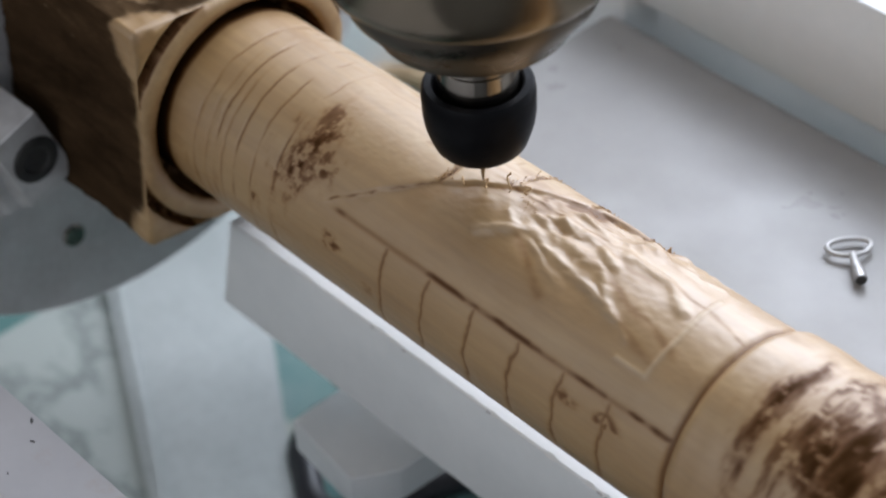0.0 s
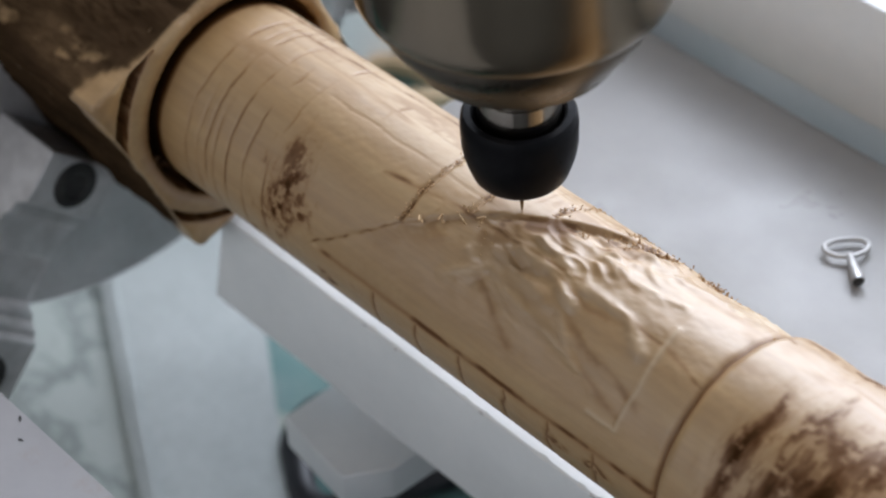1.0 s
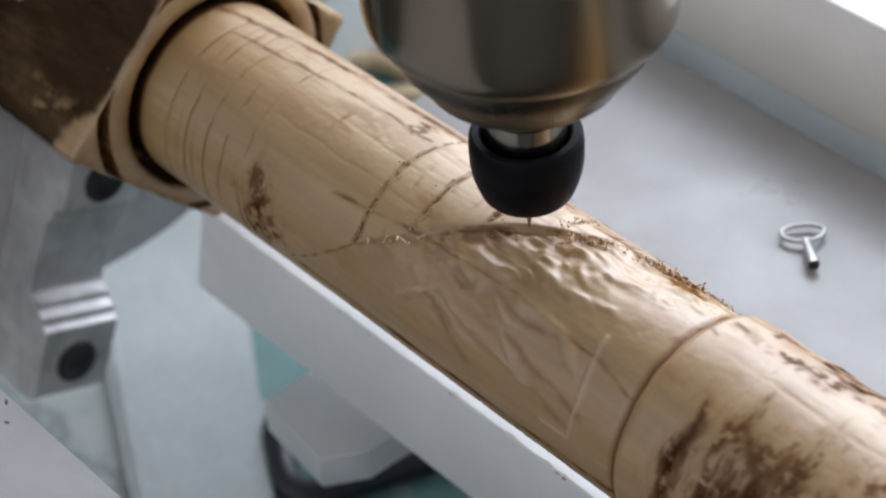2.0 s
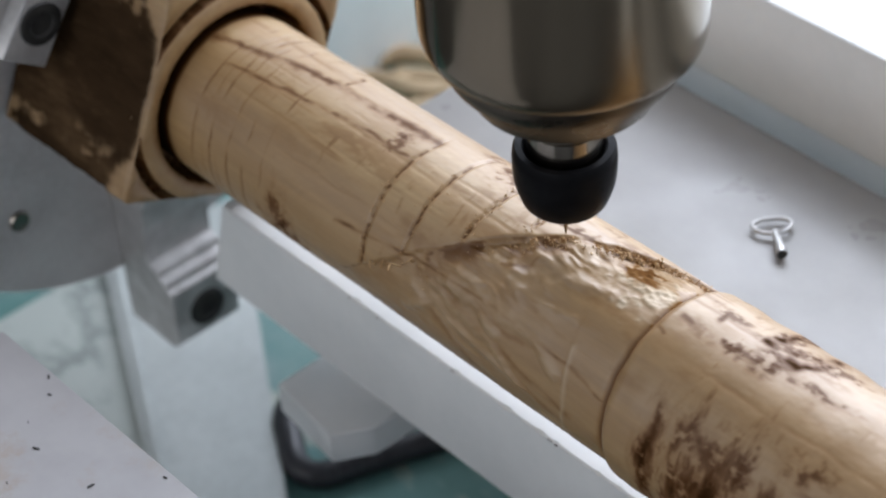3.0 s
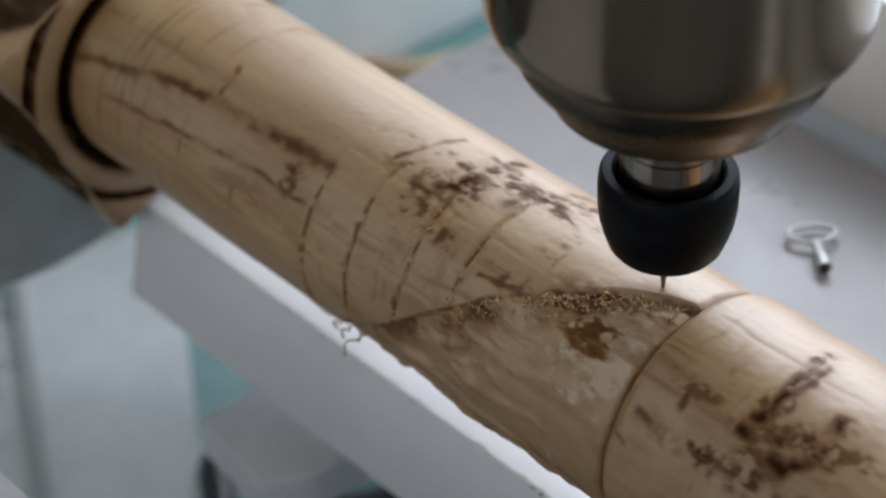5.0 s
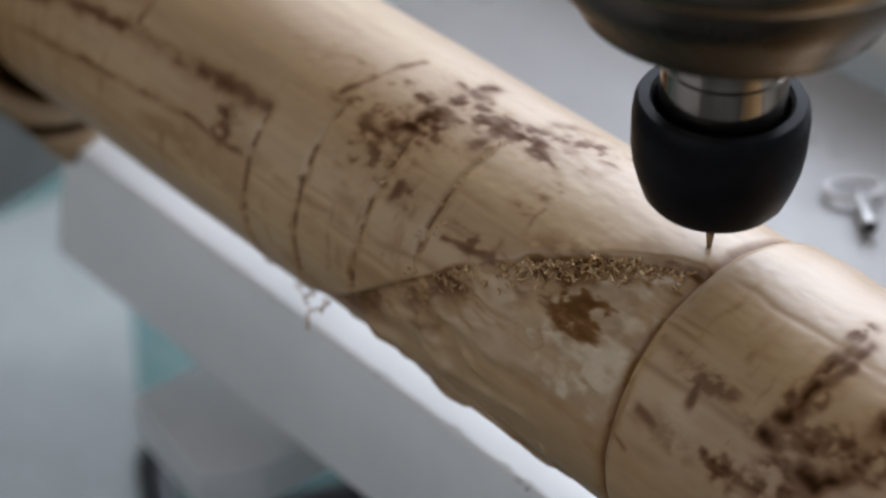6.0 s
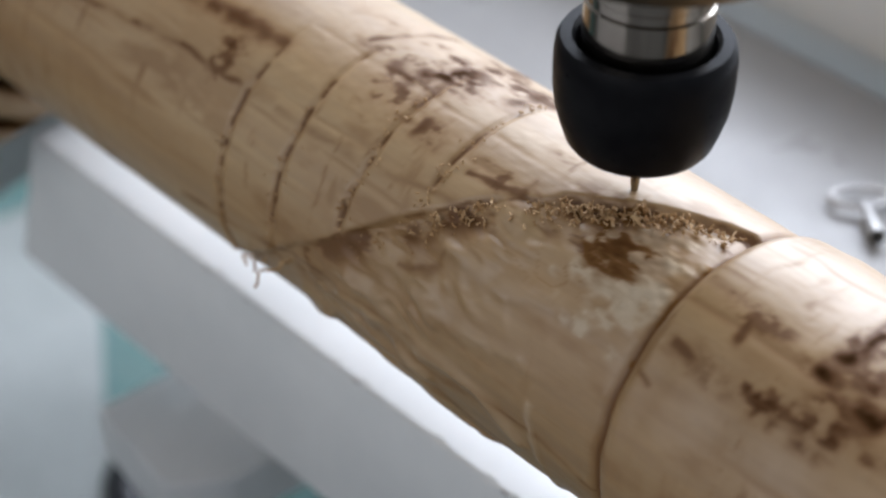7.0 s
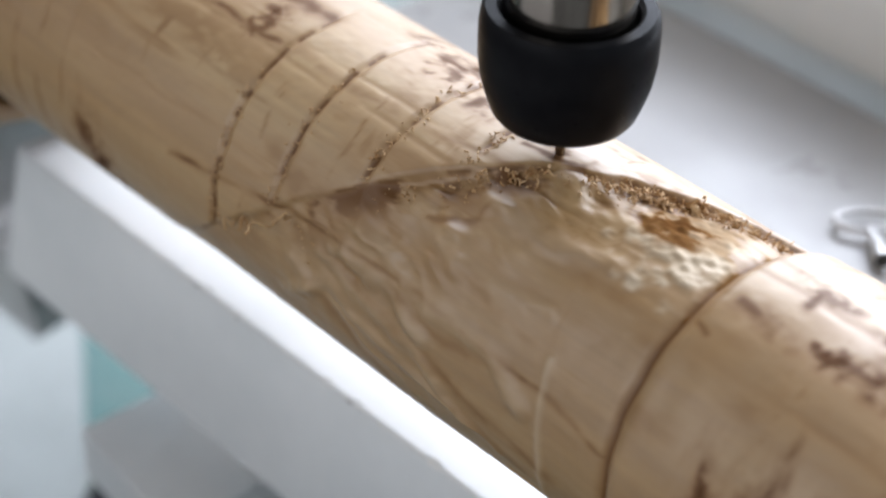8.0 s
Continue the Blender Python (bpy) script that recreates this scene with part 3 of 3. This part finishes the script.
    aged = np.clip(0.12 + 0.65 * step(dth(TH, 165) + 0.036, 0.004) * step(0.036 - dth(TH, 165), 0.004) + 1.2 * fbm(X, TH, 0.05, 8, 401, 3), 0.1, 1)
    burn = np.maximum(burn, 0.36 * aged * np.clip(3.0 * fbm(X, TH, 0.035, 90, 400, 4) - 0.75, 0, 1))
    burn = np.maximum(burn, 0.42 * aged * np.clip(3.2 * fbm(X, TH, 0.0035, 16, 402, 4) - 0.95, 0, 1) * (1 - 0.6 * inside))
    burn = np.maximum(burn, 0.36 * aged * np.clip(2.6 * fbm(X, TH, 0.016, 26, 403, 4) - 0.25, 0, 1))
    scrib = soft(fbm(X, TH, 0.009, 34, 410, 3), 0.035) * np.clip(3.0 * fbm(X, TH, 0.018, 14, 411, 2) - 0.15, 0, 1)
    burn = np.maximum(burn, 0.45 * aged * scrib * step(X - 0.02, 0.004))
    for x0, a, b, s in ((0.088, 120, 176, 0.4), (0.107, 70, 150, 0.35), (0.126, 112, 165, 0.4), (0.142, 135, 196, 0.45), (0.169, 172, 215, 0.5), (0.214, 150, 215, 0.4), (0.229, 60, 190, 0.45)):
        g = soft(X - x0 - 1.2 * wob, 0.0006) * step(dth(TH, a), 0.002) * step(-dth(TH, b), 0.002) * (1 - inside)
        burn = np.maximum(burn, s * g * np.clip(0.4 + 2.4 * fbm(X, TH, 0.02, 70, int(x0 * 1e4) + 5, 3), 0, 1))
    # pale torn fibres beside the ring, shallow step in the turned end
    pale = step(0.9 - np.sqrt(((X - 0.193) / 0.011) ** 2 + (dth(TH, 171) / 0.013) ** 2) + 0.8 * fbm(X, TH, 0.004, 60, 500, 3), 0.08)
    r = r + pale * 0.0007 * (fbm(X, TH, 0.0016, 140, 501, 2) + 0.3)
    torn = stroke(X, TH, ((178, 50), (188, 50), (189, 74), (187, 110)), 0.0007)
    r = r + 0.0004 * torn
    strand = 0 * X
    for s, w, pts in STRANDS:
        g = s * stroke(X + 1.2 * wob, TH + 2 * wobt, pts, w) * inside
        strand = np.maximum(strand, g * np.clip(0.75 + 1.2 * fbm(X, TH, 0.008, 40, 601, 3), 0.2, 1))
    r = r + 0.0010 * strand
    for s, w, pts in SCORES + VEINS + BURNS:
        g = stroke(X + 1.2 * wob, TH + 1.3 * wobt, pts, w * (1 + 0.8 * fbm(X, TH, 0.005, 60, 611, 3)))
        burn = np.maximum(burn, s * g * np.clip(0.8 + 0.9 * fbm(X, TH, 0.006, 50, 612, 3), 0.2, 1))
    burn = burn * (1 - 0.7 * np.clip(strand, 0, 1)) * (1 - 0.8 * torn)
    pale = np.maximum(pale, 0.28 * strand + 0.5 * torn)
    r = r + 0.0007 * np.sin((X - 0.21) * 2 * math.pi / 0.019) * step(X - 0.212, 0.001) * 0.35
    P = np.stack([X, -r * np.cos(np.radians(TH)), r * np.sin(np.radians(TH))], -1)
    wear = np.stack([burn, 0.75 * pale, 0 * burn], -1)
    return grid_mesh("turned_shaft", P, wear, WOOD, parent, "turned pale wooden shaft with burnt marks and a carved relief")


def square_end(parent):
    m = 720
    th = np.arange(m) * 360 / m
    d = (th - 5 + 45) % 90 - 45
    rb = np.minimum(0.0398 / np.cos(np.radians(d)), 0.0552)
    rb = rb + 0.0007 * fbm(th * 0, th, 1, 24, 11, 4)
    corner = step(np.abs(d) - 33, 2)
    st = []                      # (radius, x, burn, bark)
    st += [(0.0290, -0.0165, 1, 0), (0.0318, -0.0170, 1, 0), (0.0341, -0.0165, 1, 0), (0.0344, -0.0034, 1, 0), (0.0349, -0.0022, .5, 0), (0.0375, -0.0020, 0, 0), (0.0414, -0.0024, 0, 0), (0.0419, -0.003, .9, 0),
           (0.0421, -0.0096, 1, 0), (0.0438, -0.0102, 1, 0), (0.0450, -0.0096, 1, 0), (0.0453, -0.0042, 1, 0), (0.0457, -0.0034, .1, 0), (0.051, -0.0034, 0, 0), (0.057, -0.0038, 0, 0)]
    rows, wear = [], []
    for i, (r, x, b, k) in enumerate(st):
        rr = np.minimum(r, rb - 0.0006)
        cut = (r > rb)
        xx = x + 0 * th + 0.0003 * fbm(th * 0 + i * 0.3, th, 0.3, 60, 13, 3)
        rows.append(np.stack([xx, -rr * np.cos(np.radians(th)), rr * np.sin(np.radians(th))], -1))
        wear.append(np.stack([b * (1 - cut) * np.clip(0.85 + 0.5 * fbm(th * 0, th, 1, 90, 14 + i, 3), 0, 1), 0 * th, 0 * th], -1))
    for i, x in enumerate(np.concatenate([[-0.0048, -0.0062, -0.008, -0.0105], np.linspace(-0.013, -0.076, 60)])):
        X = x + 0 * th
        rag = 0.0012 * np.clip(fbm(X, th, 0.006, 70, 51, 3), -0.4, 1) + 0.0008 * fbm(X, th, 0.02, 20, 52, 4)
        rr = rb + rag * step(-0.006 - X, 0.002) + 0.0002 * fbm(X, th, 0.002, 160, 53, 2)
        edge = 0.003 + 0.010 * corner + 0.0045 * fbm(X * 0.2, th, 0.01, 44, 54, 4)
        bark = step(-X - edge, 0.0006)
        split = np.clip(3.0 * fbm(X, th, 0.012, 44, 55, 4) - 0.75, 0, 0.8) * corner
        rows.append(np.stack([X, -rr * np.cos(np.radians(th)), rr * np.sin(np.radians(th))], -1))
        wear.append(np.stack([0 * bark, 0 * th, np.clip(bark - split, 0, 1)], -1))
    P, W = np.array(rows), np.array(wear)
    return grid_mesh("square_end", P, W, WOOD, parent, "rough square stub with weathered brown sides and burnt grooves")


def chips(parent):
    """Curled shavings and dust caught in the diagonal cut."""
    rnd = random.Random(12)
    bm = bmesh.new()
    for k in range(900):
        u = rnd.random()
        if u < 0.48:
            x = min(0.201, max(0.14, rnd.choice((0.158, 0.168, 0.176, 0.184, 0.192)) + rnd.gauss(0, 0.005)))
            th = helix(x) - abs(rnd.gauss(0, 4.5)) - 1.0
            r = R0 - 0.0018 + abs(rnd.gauss(0, 0.0009))
            big = rnd.uniform(0.7, 1.5)
        elif u < 0.74:
            x = rnd.uniform(0.118, 0.200)
            th = helix(x) - abs(rnd.gauss(0, 9)) - 1.0
            r, big = R0 - 0.0015, rnd.uniform(0.3, 0.8)
        else:
            x = rnd.choice((0.099, 0.1155, 0.134, 0.150)) + rnd.gauss(0, 0.001)
            th = helix(x) + 2 + 62 * rnd.random() ** 1.3
            r, big = R0 + 0.0002, 0.6
        y, z = polar(r, th)
        c = Vector((x, y, z))
        d = Vector((rnd.gauss(0, 1), rnd.gauss(0, 1), rnd.gauss(0, 1))).normalized()
        e = d.cross(Vector((rnd.gauss(0, 1), rnd.gauss(0, 1), rnd.gauss(0, 1)))).normalized()
        f = d.cross(e)
        ln, w, h = rnd.uniform(0.0006, 0.0018) * big, rnd.uniform(0.0003, 0.0006) * big, rnd.uniform(0.0001, 0.0003)
        curl = rnd.uniform(0, 0.5) * ln
        pr = None
        for s in (-1, -0.3, 0.3, 1):
            q = c + d * ln * s * 0.5 + f * curl * (s * s)
            ring = [bm.verts.new(q + e * w * a * 0.5 + f * h * b) for a, b in ((-1, 0), (0, 0.7), (1, 0), (0, -0.7))]
            if pr:
                for i in range(4):
                    bm.faces.new((pr[i], pr[(i + 1) % 4], ring[(i + 1) % 4], ring[i]))
            else:
                bm.faces.new(ring)
            pr = ring
        bm.faces.new(pr)
    for x, th, ln, a in ((0.117, 93, 0.0075, 0.3), (0.111, 88, 0.0035, 1.2), (0.121, 99, 0.003, 2.0), (0.105, 82, 0.0025, 0.7)):
        y, z = polar(R0 - 0.0003, th)
        out = Vector((0, y, z)).normalized()
        side = Vector((math.cos(a), 0, 0)) + Vector((0, -out.z, out.y)) * math.sin(a)
        tube([Vector((x, y, z)) + out * ln * k / 9 + side * 0.0011 * math.sin(k * 0.9) for k in range(10)], 0.00028, 6, bm=bm)
    ob = part("wood_dust", bm, CHIP, parent, "fine curled wood dust caught in the cut", smooth=False)
    ob["kind"] = "stuff"
    return ob


def workpiece():
    ob = thing("wooden_workpiece", Matrix.Identity(4), "turned wooden log with a half-carved relief held in the chuck", "workpiece")
    shaft(ob)
    square_end(ob)
    chips(ob)
    return ob


WORK = workpiece()


def spindle():
    ob = thing("router_spindle", pose(TIP[0][1], 0, TIP[0][2]), "steel router spindle with black collet nut and fine cutter", "spindle")
    part("cutter", lathe([(0.0002, 0), (0.0005, 0.002), (0.0012, 0.008), (0.0017, 0.0125), (0.0017, 0.03)], 32), CHROME, ob, "fine pointed steel cutter")
    nut = [(0.002, 0.0130), (0.0104, 0.0131), (0.0119, 0.0136), (0.0129, 0.0149), (0.0140, 0.0180), (0.0149, 0.0212), (0.0154, 0.0248), (0.0155, 0.0305), (0.0152, 0.0332),
           (0.0145, 0.0342), (0.0126, 0.0342), (0.0119, 0.0334), (0.0117, 0.026)]
    part("collet_nut", lathe(nut, 96), BLACK, ob, "black steel collet nut")
    part("spindle_nose", lathe([(0.0110, 0.025), (0.0111, 0.0320), (0.0111, 0.0415), (0.0107, 0.0419), (0.0107, 0.0435), (0.0111, 0.0439), (0.0111, 0.0575), (0.009, 0.058)], 96), CHROME, ob, "polished steel nose")
    # lower end in the darker copy, imitating what it reflects
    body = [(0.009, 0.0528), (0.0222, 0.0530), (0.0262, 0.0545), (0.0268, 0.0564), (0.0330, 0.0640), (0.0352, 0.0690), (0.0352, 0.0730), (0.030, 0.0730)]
    part("spindle_collar", lathe(body, 128), REFLECT_DARK, ob, "steel collar, coloured dark for the dark reflection on it")
    body = [(0.030, 0.0722), (0.0352, 0.0724), (0.0376, 0.0728), (0.0390, 0.0740), (0.0400, 0.0762), (0.0405, 0.0795), (0.0406, 0.0850), (0.0406, 0.36), (0.038, 0.365)]
    part("spindle_body", lathe(body, 128), SPINDLE, ob, "satin steel spindle housing")
    return ob


SPIN = spindle()
cam.data.dof.use_dof, cam.data.dof.focus_object, cam.data.dof.aperture_fstop = True, SPIN, 10.0


def bed_key():
    z = -0.0357
    ob = thing("bow_key", pose(0.1535, 0.1075, z), "small chromed key with a loop handle and a hollow square end", "key")
    d, s = Vector((0.0125, -0.0095, 0)).normalized(), Vector((0.6, 0.8, 0))
    loop = []
    for k in range(40):
        a = 2 * math.pi * k / 40
        q = s * 0.0068 * math.cos(a) + d * (0.0038 * math.sin(a) * (1.25 if math.sin(a) > 0 else 0.8))
        loop.append(q + Vector((0, 0, 0.0022)))
    part("loop_handle", tube(loop, 0.0008, 12, closed=True), KEYSTEEL, ob)
    stem = [d * (0.0042 + 0.0011 * k) + Vector((0, 0, 0.0025)) for k in range(12)]
    part("stem", tube(stem, [0.0011, 0.0011, 0.0012, 0.0013, 0.0014, 0.0015, 0.0016, 0.0018, 0.0019, 0.0020, 0.0020, 0.0020], 20), KEYSTEEL, ob)
    end = stem[-1]
    part("socket_hole", tube([end - d * 0.001, end + d * 0.0004], 0.0017, 20), SOCKET, ob, "dark hollow of the square end")


bed_key()


def offcuts():
    rnd = random.Random(8)
    for k, (x, y, a) in enumerate(((-0.17, 0.21, 40), (-0.15, 0.20, 75), (-0.14, 0.23, 20), (-0.18, 0.235, 60))):
        ob = thing("wood_offcut", pose(x, y, FLOOR + 0.005, 0, 0, a), "thin pale wooden offcut lying on the floor", "offcut", "offcuts on the floor")
        pts = curve_points([(-0.04, 0, 0), (-0.012, 0.004, 0.002), (0.014, -0.003, 0.001), (0.045, 0.003, 0)], 6)
        part("stick", tube(pts, 0.005, 8), TWIG, ob)


offcuts()


def motions():
    turn = [(t, pose(0, 0, 0, a)) for t, a in TURN]
    walk(WORK, turn)
    walk(CHUCK, turn)
    walk(SPIN, [(t, pose(x, 0, z)) for t, x, z in TIP])


motions()
